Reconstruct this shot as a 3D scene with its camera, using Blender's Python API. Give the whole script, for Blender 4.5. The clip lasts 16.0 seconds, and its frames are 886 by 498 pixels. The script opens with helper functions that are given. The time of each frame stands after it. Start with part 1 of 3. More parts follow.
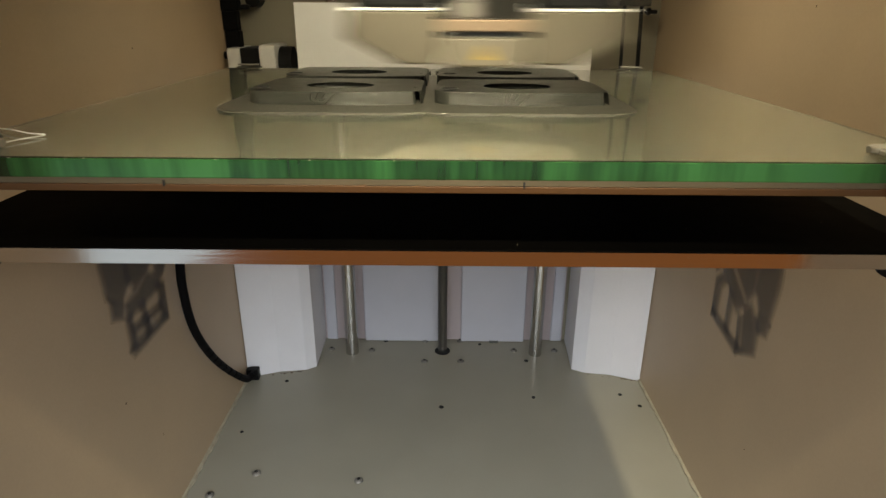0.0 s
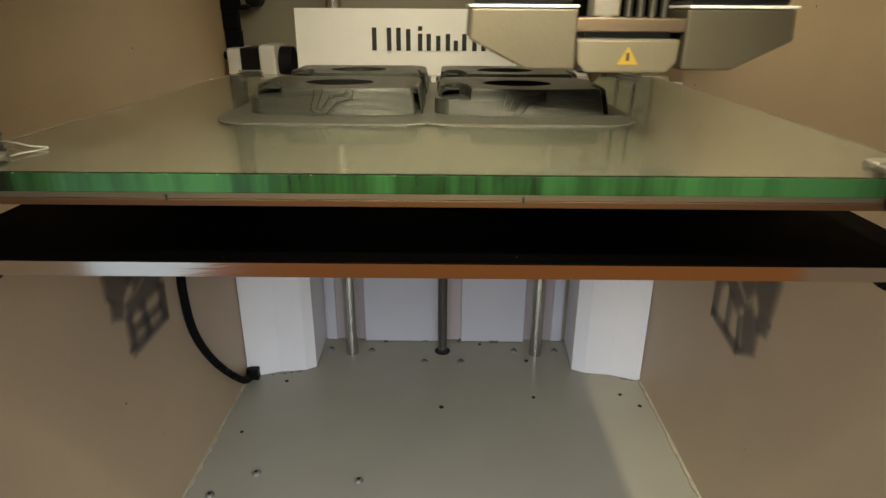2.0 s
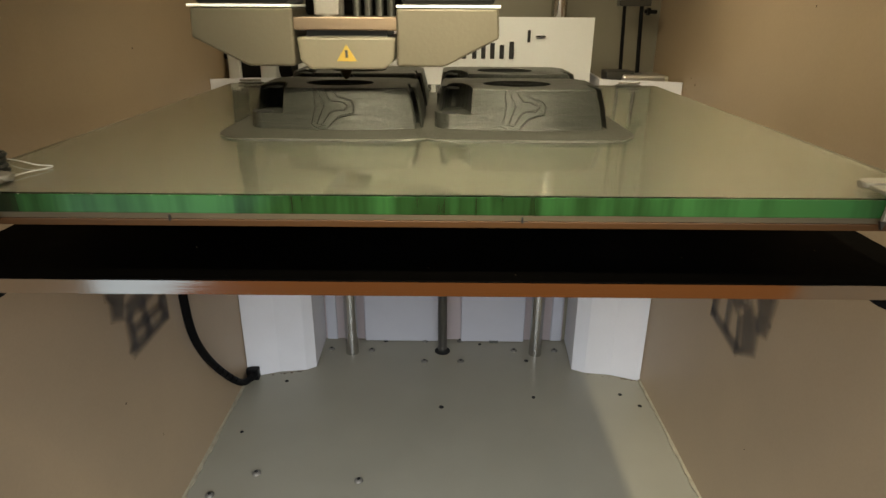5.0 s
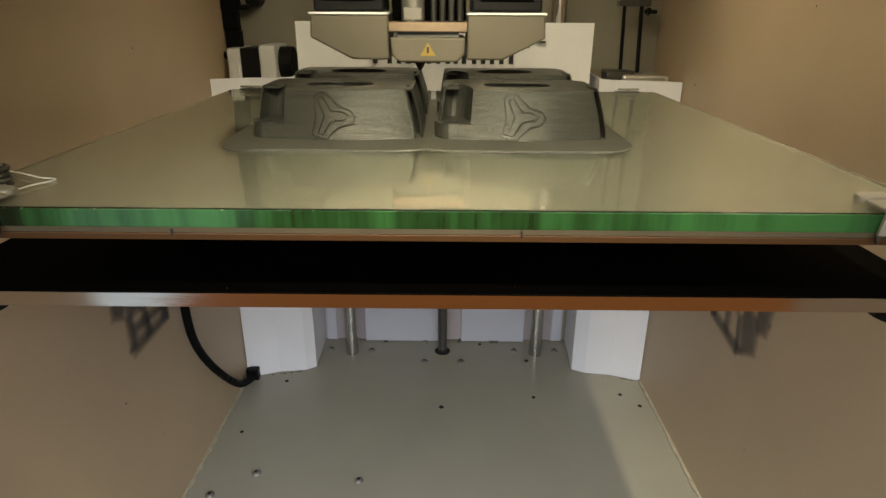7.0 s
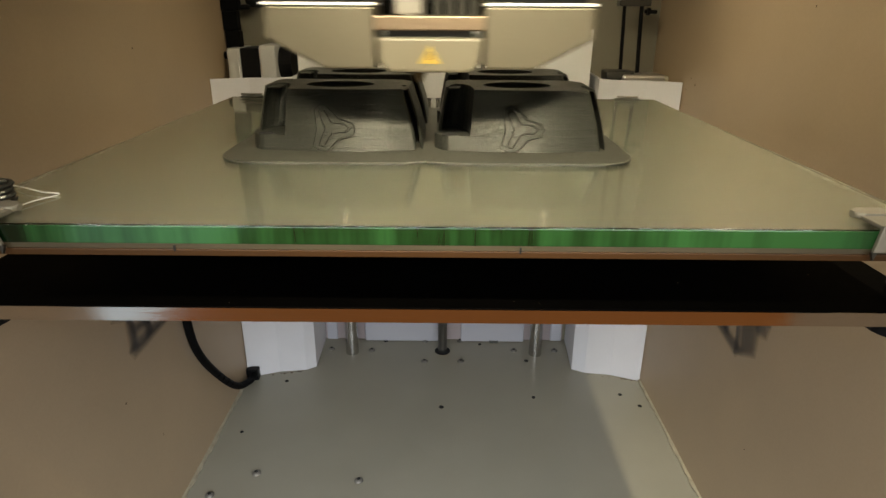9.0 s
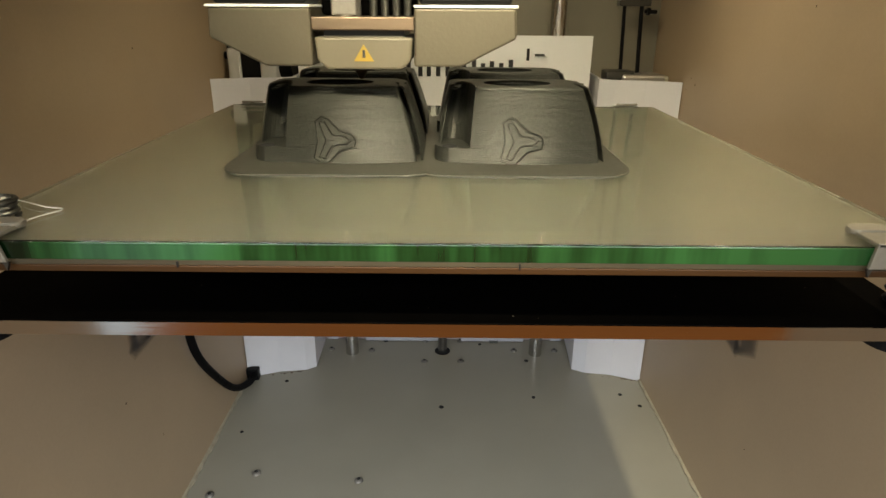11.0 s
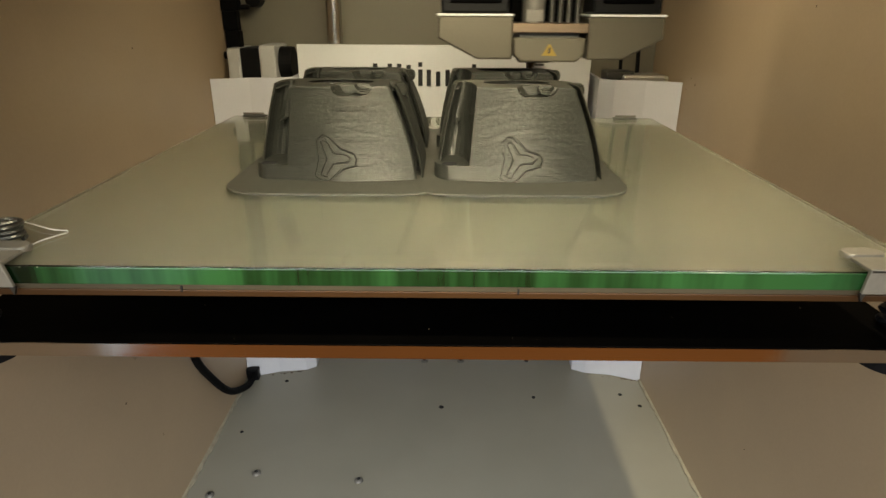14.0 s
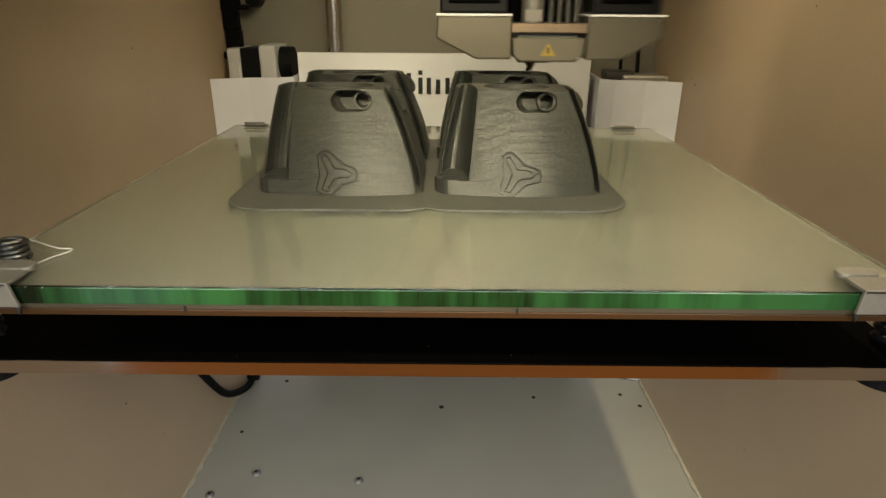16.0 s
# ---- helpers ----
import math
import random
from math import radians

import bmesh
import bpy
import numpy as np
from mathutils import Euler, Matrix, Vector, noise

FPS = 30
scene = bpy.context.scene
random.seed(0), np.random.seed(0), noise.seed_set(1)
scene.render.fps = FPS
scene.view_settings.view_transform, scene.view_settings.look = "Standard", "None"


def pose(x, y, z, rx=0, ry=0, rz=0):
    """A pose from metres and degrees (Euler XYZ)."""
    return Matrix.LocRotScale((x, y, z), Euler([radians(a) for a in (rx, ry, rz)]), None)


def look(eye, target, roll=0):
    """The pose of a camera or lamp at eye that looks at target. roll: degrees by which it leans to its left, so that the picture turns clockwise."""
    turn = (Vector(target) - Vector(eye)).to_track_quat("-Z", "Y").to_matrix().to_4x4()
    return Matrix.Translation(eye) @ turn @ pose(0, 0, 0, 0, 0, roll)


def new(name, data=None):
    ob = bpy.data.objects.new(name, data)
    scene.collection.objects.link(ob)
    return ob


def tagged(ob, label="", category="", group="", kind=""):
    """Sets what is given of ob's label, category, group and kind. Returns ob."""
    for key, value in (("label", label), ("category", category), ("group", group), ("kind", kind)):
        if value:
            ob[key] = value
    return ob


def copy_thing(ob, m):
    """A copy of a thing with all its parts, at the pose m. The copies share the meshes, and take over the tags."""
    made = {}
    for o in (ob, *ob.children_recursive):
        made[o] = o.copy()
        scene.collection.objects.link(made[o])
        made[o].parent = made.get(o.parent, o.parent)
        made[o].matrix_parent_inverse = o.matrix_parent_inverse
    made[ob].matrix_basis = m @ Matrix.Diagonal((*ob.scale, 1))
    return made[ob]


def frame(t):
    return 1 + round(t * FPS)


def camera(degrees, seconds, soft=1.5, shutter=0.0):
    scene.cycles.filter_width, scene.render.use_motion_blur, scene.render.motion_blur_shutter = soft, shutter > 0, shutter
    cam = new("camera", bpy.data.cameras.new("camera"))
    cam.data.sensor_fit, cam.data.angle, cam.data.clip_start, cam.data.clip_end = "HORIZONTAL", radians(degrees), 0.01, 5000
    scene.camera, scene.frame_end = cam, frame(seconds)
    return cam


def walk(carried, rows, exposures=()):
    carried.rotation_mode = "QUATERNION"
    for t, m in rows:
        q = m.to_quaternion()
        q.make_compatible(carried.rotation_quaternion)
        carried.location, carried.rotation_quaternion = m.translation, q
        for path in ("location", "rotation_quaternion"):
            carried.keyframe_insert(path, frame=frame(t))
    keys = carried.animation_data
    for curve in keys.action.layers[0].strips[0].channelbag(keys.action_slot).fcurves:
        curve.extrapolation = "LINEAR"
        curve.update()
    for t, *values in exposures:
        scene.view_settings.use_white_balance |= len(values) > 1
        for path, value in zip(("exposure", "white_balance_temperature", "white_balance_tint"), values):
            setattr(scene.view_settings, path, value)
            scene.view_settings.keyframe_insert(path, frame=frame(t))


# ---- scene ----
CAM_EYE = (0.0, 0.0, 0.26)
_t = (-0.00431 * math.cos(0.37608), math.cos(0.37608), 0.26 - math.sin(0.37608))
cam = camera(72.2, 16.0, soft=1.5, shutter=0.4)
walk(cam, [(0.0, look(CAM_EYE, _t, 0.374)), (16.0, look(CAM_EYE, _t, 0.374))],
     exposures=[(0.0, 0.0), (16.0, 0.0)])

# ---- measures of the printer (metres) ----
X_LEFT, X_RIGHT, Y_BACK = -0.1483, 0.1473, 0.452
Z_NOZZLE = 0.235
BED = [(0.0, 0.23018), (3.5, 0.22456), (7.0, 0.21895), (9.0, 0.21507), (12.5, 0.20804), (14.5, 0.20374), (16.0, 0.19979)]


def bed_z(t):
    return float(np.interp(t, [b[0] for b in BED], [b[1] for b in BED]))


# ---- light ----
world = bpy.data.worlds.new("world")
scene.world = world
world.use_nodes = True
world.node_tree.nodes["Background"].inputs[0].default_value = (0.80, 0.90, 1.0, 1)
world.node_tree.nodes["Background"].inputs[1].default_value = 0.14


def area(name, size_x, size_y, energy, colour, m, spread=180):
    lamp = bpy.data.lights.new(name, "AREA")
    lamp.shape, lamp.size, lamp.size_y, lamp.energy, lamp.color = "RECTANGLE", size_x, size_y, energy, colour
    lamp.spread = radians(spread)
    ob = new(name, lamp)
    ob.matrix_world = m
    return ob


# the printer's own LED strips under its top edges, and the window of the room behind the camera
LED = (1.0, 0.87, 0.59)
area("led_strip_front", 0.12, 0.008, 0.20, LED, look((0.004, 0.050, 0.332), (0.0, 0.205, 0.210)), 72)
area("led_strip_back", 0.14, 0.010, 0.15, LED, look((0.0, 0.295, 0.364), (0.0, 0.355, 0.20)), 150)
area("led_strip_side", 0.006, 0.20, 0.105, LED, pose(0.1315, 0.25, 0.352, 0, 0, 0), 75)
area("window_light", 7.2, 2.4, 385.0, (0.94, 0.98, 0.99), look((0.05, -3.4, 2.2), (0.0, 0.20, 0.15)))


# ---- materials ----
def mat(name, colour, rough=0.5, metal=0.0, vary=0.12, grain=60.0, bump=0.15, fine=900.0, stretch=(1, 1, 1), spec=0.5, random_tone=0.0, lo=0.4, hi=0.95):
    m = bpy.data.materials.new(name)
    m.use_nodes = True
    nt = m.node_tree
    bs = nt.nodes["Principled BSDF"]
    tc = nt.nodes.new("ShaderNodeTexCoord")
    mp = nt.nodes.new("ShaderNodeMapping")
    mp.inputs["Scale"].default_value = stretch
    nt.links.new(tc.outputs["Object"], mp.inputs["Vector"])
    big, small = nt.nodes.new("ShaderNodeTexNoise"), nt.nodes.new("ShaderNodeTexNoise")
    big.inputs["Scale"].default_value, big.inputs["Detail"].default_value = grain, 6
    small.inputs["Scale"].default_value, small.inputs["Detail"].default_value = fine, 3
    for n in (big, small):
        nt.links.new(mp.outputs["Vector"], n.inputs["Vector"])
    add = nt.nodes.new("ShaderNodeMath")
    add.operation = "MULTIPLY_ADD"
    add.inputs[1].default_value = 0.35
    nt.links.new(small.outputs["Fac"], add.inputs[0])
    nt.links.new(big.outputs["Fac"], add.inputs[2])
    ramp = nt.nodes.new("ShaderNodeValToRGB")
    ramp.color_ramp.elements[0].position, ramp.color_ramp.elements[1].position = lo, hi
    ramp.color_ramp.elements[0].color = (*[c * (1 - vary) for c in colour], 1)
    ramp.color_ramp.elements[1].color = (*[min(1, c * (1 + vary)) for c in colour], 1)
    nt.links.new(add.outputs[0], ramp.inputs["Fac"])
    out = ramp.outputs["Color"]
    if random_tone:
        info = nt.nodes.new("ShaderNodeObjectInfo")
        mr = nt.nodes.new("ShaderNodeMapRange")
        mr.inputs["To Min"].default_value, mr.inputs["To Max"].default_value = 1 - random_tone, 1 + random_tone
        nt.links.new(info.outputs["Random"], mr.inputs["Value"])
        hsv = nt.nodes.new("ShaderNodeHueSaturation")
        nt.links.new(mr.outputs["Result"], hsv.inputs["Value"])
        nt.links.new(out, hsv.inputs["Color"])
        out = hsv.outputs["Color"]
    nt.links.new(out, bs.inputs["Base Color"])
    rr = nt.nodes.new("ShaderNodeMapRange")
    rr.inputs["To Min"].default_value, rr.inputs["To Max"].default_value = max(0.02, rough - 0.08), min(1, rough + 0.08)
    nt.links.new(big.outputs["Fac"], rr.inputs["Value"])
    nt.links.new(rr.outputs["Result"], bs.inputs["Roughness"])
    bs.inputs["Metallic"].default_value = metal
    bs.inputs["Specular IOR Level"].default_value = spec
    if bump:
        b = nt.nodes.new("ShaderNodeBump")
        b.inputs["Strength"].default_value, b.inputs["Distance"].default_value = bump, 0.0004
        nt.links.new(small.outputs["Fac"], b.inputs["Height"])
        nt.links.new(b.outputs["Normal"], bs.inputs["Normal"])
    return m


M_WALL = mat("side_panel_tan", (0.395, 0.298, 0.194), 0.45, vary=0.08, grain=14, bump=0.05)
# near-white floor, toned down: the shade below the bed is in its colour
M_FLOOR = mat("floor_white_shaded", (0.285, 0.270, 0.217), 0.38, vary=0.05, grain=25, bump=0.05)
M_WHITE = mat("white_coated_metal", (0.85, 0.86, 0.86), 0.45, vary=0.04, grain=30, bump=0.05)
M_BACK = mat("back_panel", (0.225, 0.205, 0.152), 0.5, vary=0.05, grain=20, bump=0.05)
M_STEEL = mat("steel_rod", (0.55, 0.54, 0.52), 0.25, 1.0, vary=0.08, grain=200, stretch=(1, 1, 0.05))
M_DARKSTEEL = mat("oiled_leadscrew", (0.10, 0.10, 0.09), 0.35, 0.8)
M_THREAD = mat("worn_thread", (0.16, 0.155, 0.14), 0.4, 0.8)
M_LINER = mat("rosy_back_liner", (0.40, 0.345, 0.355), 0.5, vary=0.05, grain=20, bump=0.05)
M_ALU = mat("brushed_aluminium", (0.72, 0.70, 0.68), 0.32, 1.0, vary=0.08, grain=40, stretch=(0.1, 1, 1))
M_EDGE = mat("bare_plate_edge", (0.66, 0.61, 0.55), 0.14, 1.0, vary=0.06, grain=40, stretch=(0.1, 1, 1), bump=0.05)
M_SILVER = mat("cast_silver", (0.62, 0.62, 0.60), 0.45, 0.25, vary=0.08)
M_CLIP = mat("worn_clip_steel", (0.33, 0.305, 0.25), 0.55, 0.6, vary=0.15)
M_RIM = mat("dull_beige_rim", (0.060, 0.047, 0.025), 0.6, vary=0.2, grain=60)
M_COL = mat("white_column_paint", (0.69, 0.69, 0.73), 0.45, vary=0.04, grain=30, bump=0.05)
# darker copy of the column white, with the shade at the back put in
M_COVER = mat("cover_white_shaded", (0.45, 0.455, 0.51), 0.45, vary=0.04, grain=30, bump=0.05)
M_SCREW = mat("dull_screw", (0.20, 0.19, 0.17), 0.5, 0.5, vary=0.15)
M_BLACK = mat("black_plastic", (0.006, 0.006, 0.0065), 0.45, vary=0.2, spec=0.14)
M_RUBBER = mat("black_cable", (0.004, 0.004, 0.0044), 0.6, vary=0.2, bump=0, spec=0.06)
M_HOLE = mat("hole_dark", (0.008, 0.008, 0.008), 0.9)
# black coat, darkened further: the shade under the heated bed is in its colour
M_PLATE = mat("black_coat_shade", (0.0008, 0.0007, 0.0006), 0.6, spec=0.02, vary=0.35, grain=90, fine=1500)
M_HEATER = mat("heater_beige", (0.54, 0.525, 0.43), 0.5, vary=0.10, grain=20)
M_COPPER = mat("heater_edge", (0.062, 0.027, 0.006), 0.45, 0.3, vary=0.15, stretch=(0.1, 1, 1))
M_PRINT = mat("grey_filament", (0.046, 0.048, 0.041), 0.32, 0.3, vary=0.08, grain=170, fine=900, bump=0.5, stretch=(0.9, 0.9, 3.2), random_tone=0.16)
M_BRIM = mat("grey_brim", (0.066, 0.066, 0.054), 0.33, vary=0.12, grain=120, fine=1400, bump=0.4)
M_HEAD = mat("fan_duct_metal", (0.115, 0.102, 0.074), 0.40, 0.5, vary=0.05, grain=40)
M_INK = mat("black_ink", (0.012, 0.012, 0.012), 0.5)
M_DECAL = mat("dark_emblem_ink", (0.02, 0.02, 0.028), 0.5, vary=0.2, grain=60)
_nt = M_DECAL.node_tree
_mix, _clear = _nt.nodes.new("ShaderNodeMixShader"), _nt.nodes.new("ShaderNodeBsdfTransparent")
_mix.inputs[0].default_value = 0.22
_nt.links.new(_clear.outputs[0], _mix.inputs[1])
_nt.links.new(_nt.nodes["Principled BSDF"].outputs[0], _mix.inputs[2])
_nt.links.new(_mix.outputs[0], _nt.nodes["Material Output"].inputs[0])
M_CRUMB = mat("pale_crumbs", (0.16, 0.125, 0.07), 0.7)
M_YELLOW = mat("warning_yellow", (0.30, 0.20, 0.02), 0.5)
M_CREAM = mat("ceramic_cover", (0.115, 0.102, 0.072), 0.45, vary=0.06)
M_BRASS = mat("brass", (0.16, 0.12, 0.07), 0.35, 1.0)
# grey metal; the warm reflection on it is put into the colour
M_WARMPLATE = mat("plate_warm_reflection", (0.23, 0.175, 0.125), 0.4, 1.0, stretch=(0.1, 1, 1))
M_WOOD = mat("room_wood", (0.20, 0.063, 0.008), 0.8, spec=0.02, vary=0.25, grain=6, stretch=(0.3, 1, 4))
M_ROOM = mat("room_floor_grey", (0.36, 0.40, 0.44), 0.8, vary=0.05, grain=3)
M_STRAND = mat("clear_strand", (0.75, 0.74, 0.70), 0.25)


def glass_mat(name, colour, rough):
    m = bpy.data.materials.new(name)
    m.use_nodes = True
    bs = m.node_tree.nodes["Principled BSDF"]
    bs.inputs["Base Color"].default_value = (*colour, 1)
    bs.inputs["Roughness"].default_value = rough
    bs.inputs["Transmission Weight"].default_value = 1.0
    bs.inputs["IOR"].default_value = 1.5
    nz = m.node_tree.nodes.new("ShaderNodeTexNoise")
    nz.inputs["Scale"].default_value = 35
    mr = m.node_tree.nodes.new("ShaderNodeMapRange")
    mr.inputs["To Min"].default_value, mr.inputs["To Max"].default_value = rough, rough + 0.07
    m.node_tree.links.new(nz.outputs["Fac"], mr.inputs["Value"])
    m.node_tree.links.new(mr.outputs["Result"], bs.inputs["Roughness"])
    return m


M_GLASS = glass_mat("bed_glass", (0.95, 0.97, 0.93), 0.03)
# the broad dark and bright patches paint the edge's reflections into the green
M_GREEN = mat("green_edge_reflections", (0.016, 0.060, 0.017), 0.12, vary=0.85, lo=0.57, hi=0.74, grain=17, fine=180, bump=0.05, stretch=(1, 1, 0.1))


# ---- mesh helpers ----
def part(name, bm, material, parent=None, label="", smooth=False):
    me = bpy.data.meshes.new(name)
    bmesh.ops.recalc_face_normals(bm, faces=bm.faces)
    bm.to_mesh(me)
    bm.free()
    if smooth:
        me.shade_smooth()
    me.materials.append(material)
    ob = new(name, me)
    if parent:
        ob.parent = parent
    if label:
        tagged(ob, label)
    return ob


def empty(name, loc=(0, 0, 0)):
    ob = new(name)
    ob.location = loc
    return ob


def add_box(bm, x0, x1, y0, y1, z0, z1, bevel=0.0):
    r = bmesh.ops.create_cube(bm, size=1.0)
    vs = r["verts"]
    for v in vs:
        v.co = Vector(((x0 + x1) / 2 + v.co.x * (x1 - x0), (y0 + y1) / 2 + v.co.y * (y1 - y0), (z0 + z1) / 2 + v.co.z * (z1 - z0)))
    if bevel:
        es = {e for v in vs for e in v.link_edges}
        bmesh.ops.bevel(bm, geom=list(es), offset=bevel, segments=2, profile=0.5, affect="EDGES")
    return bm


def box(x0, x1, y0, y1, z0, z1, bevel=0.0):
    return add_box(bmesh.new(), x0, x1, y0, y1, z0, z1, bevel)


def add_cyl(bm, a, b, r0, r1=None, seg=20):
    a, b = Vector(a), Vector(b)
    m = Matrix.Translation((a + b) / 2) @ (b - a).to_track_quat("Z", "Y").to_matrix().to_4x4()
    bmesh.ops.create_cone(bm, cap_ends=True, segments=seg, radius1=r0, radius2=r0 if r1 is None else r1, depth=(b - a).length, matrix=m)
    return bm


def cyl(a, b, r0, r1=None, seg=20):
    return add_cyl(bmesh.new(), a, b, r0, r1, seg)


def add_prism(bm, pts, z0, z1, axis="z"):
    """A polygon of (a, b) pairs drawn out along an axis: z (x, y), y (x, z) or x (y, z)."""
    def at(p, h):
        return {"z": (p[0], p[1], h), "y": (p[0], h, p[1]), "x": (h, p[0], p[1])}[axis]
    lo = [bm.verts.new(at(p, z0)) for p in pts]
    hi = [bm.verts.new(at(p, z1)) for p in pts]
    n = len(pts)
    for i in range(n):
        bm.faces.new((lo[i], lo[(i + 1) % n], hi[(i + 1) % n], hi[i]))
    bm.faces.new(lo[::-1])
    bm.faces.new(hi)
    return bm


def prism(pts, z0, z1, axis="z", bevel=0.0):
    bm = add_prism(bmesh.new(), pts, z0, z1, axis)
    if bevel:
        bmesh.ops.bevel(bm, geom=list(bm.edges), offset=bevel, segments=2, profile=0.5, affect="EDGES")
    return bm


def sweep(points, r, seg=10):
    """A round tube along points."""
    bm = bmesh.new()
    pts = [Vector(p) for p in points]
    rings = []
    for i, p in enumerate(pts):
        d = (pts[min(i + 1, len(pts) - 1)] - pts[max(i - 1, 0)]).normalized()
        q = d.to_track_quat("Z", "Y")
        rings.append([bm.verts.new(p + q @ Vector((r * math.cos(a), r * math.sin(a), 0))) for a in [2 * math.pi * k / seg for k in range(seg)]])
    for a, b in zip(rings, rings[1:]):
        for k in range(seg):
            bm.faces.new((a[k], a[(k + 1) % seg], b[(k + 1) % seg], b[k]))
    bm.faces.new(rings[0][::-1])
    bm.faces.new(rings[-1])
    return bm


def round_rect(x0, x1, y0, y1, r, n=8):
    pts = []
    for cx, cy, a0 in ((x1 - r, y0 + r, -90), (x1 - r, y1 - r, 0), (x0 + r, y1 - r, 90), (x0 + r, y0 + r, 180)):
        pts += [(cx + r * math.cos(radians(a0 + 90 * k / n)), cy + r * math.sin(radians(a0 + 90 * k / n))) for k in range(n + 1)]
    return pts


def smooth_line(pts, n):
    """n + 1 points of a Catmull-Rom curve through pts."""
    p = [Vector(v) for v in pts]
    p = [2 * p[0] - p[1]] + p + [2 * p[-1] - p[-2]]
    out = []
    for i in range(n + 1):
        u = i / n * (len(p) - 3)
        k = min(int(u), len(p) - 4)
        t = u - k
        a, b, c, d = p[k:k + 4]
        out.append(0.5 * (2 * b + (c - a) * t + (2 * a - 5 * b + 4 * c - d) * t * t + (3 * b - a - 3 * c + d) * t ** 3))
    return out


# ---- the printer's shell ----
def shell():
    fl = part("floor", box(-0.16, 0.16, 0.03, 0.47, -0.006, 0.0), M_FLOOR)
    tagged(fl, "white coated metal floor of the printer with screws, shade in its colour", "floor", kind="structure")
    wl = part("wall_left", box(X_LEFT - 0.006, X_LEFT, 0.03, 0.47, 0.0, 0.37), M_WALL)
    tagged(wl, "tan side panel of the printer with a dark logo", "wall", kind="structure")
    wr = part("wall_right", box(X_RIGHT, X_RIGHT + 0.006, 0.03, 0.47, 0.0, 0.37), M_WALL)
    tagged(wr, "tan side panel of the printer with a dark logo", "wall", kind="structure")
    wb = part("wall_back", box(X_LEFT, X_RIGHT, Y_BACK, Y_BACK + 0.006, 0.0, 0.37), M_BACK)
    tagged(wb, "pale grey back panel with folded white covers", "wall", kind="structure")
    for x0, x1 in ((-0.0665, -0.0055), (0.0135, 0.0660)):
        part("cover_panel", box(x0, x1, Y_BACK - 0.006, Y_BACK, 0.0005, 0.20, 0.0008), M_COVER, wb, "white folded cover panel, shade in its colour")
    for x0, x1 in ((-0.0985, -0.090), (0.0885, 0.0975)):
        part("cover_panel", box(x0, x1, Y_BACK - 0.004, Y_BACK, 0.0005, 0.20, 0.0008), M_COVER, wb, "narrow white folded cover panel, shade in its colour")
    part("liner", box(-0.1000, 0.0985, Y_BACK - 0.002, Y_BACK - 0.0002, 0.0005, 0.20), M_LINER, wb, "rosy grey liner behind the covers")
    ce = part("ceiling", box(-0.16, 0.16, 0.03, 0.47, 0.37, 0.376), M_WHITE)
    tagged(ce, "plain top of the printer housing", "ceiling", kind="structure")
    # unseen beam, added to keep window light off the bed
    wf = part("wall_front", box(X_LEFT, X_RIGHT, 0.030, 0.036, 0.265, 0.37), M_WHITE)
    tagged(wf, "unseen white beam added to block light above the front opening", "wall", kind="structure")
    # glue seams where floor and side panels meet
    for x, s in ((X_LEFT, 1), (X_RIGHT, -1)):
        bm = bmesh.new()
        random.seed(5)
        ys = [0.16 + 0.004 * k for k in range(62)]
        w = [0.0010 + 0.0014 * random.random() for _ in ys]
        pts = [(x, ys[0])] + [(x + s * b, a) for a, b in zip(ys, w)] + [(x, ys[-1])]
        if s < 0:
            pts = pts[::-1]
        add_prism(bm, pts, 0.0002, 0.0016)
        t = part("trim", bm, M_SEAM)
        tagged(t, "yellowed glue seam along the floor edge", "seam", kind="structure")


M_SEAM = mat("glue_seam", (0.36, 0.325, 0.24), 0.5, vary=0.2, grain=200)
shell()


def wall_logo(x, s, pts_list, name):
    """A dark printed emblem on a side panel, as plain shapes; (y, z) outlines."""
    root = empty(name)
    for n, pts in enumerate(pts_list):
        turn = sum(a[0] * b[1] - a[1] * b[0] for a, b in zip(pts, pts[1:] + pts[:1]))
        side = 1 if turn > 0 else -1
        for k, grow in enumerate((0.0040, 0.0025, 0.0010, -0.0005)):
            out = []
            for i, p in enumerate(pts):
                e = [(Vector(pts[i]) - Vector(pts[i - 1])).normalized(), (Vector(pts[(i + 1) % len(pts)]) - Vector(p)).normalized()]
                n2 = Vector((e[0].y + e[1].y, -e[0].x - e[1].x)).normalized() * side
                out.append((p[0] + n2.x * grow, p[1] + n2.y * grow))
            bm = bmesh.new()
            bm.faces.new([bm.verts.new((x + s * (0.0001 + 0.0002 * k + 0.000011 * n), a, b)) for a, b in out])
            part("emblem_shape", bm, M_DECAL, root).visible_shadow = False
    tagged(root, "dark faded emblem on the tan side panel", "emblem")


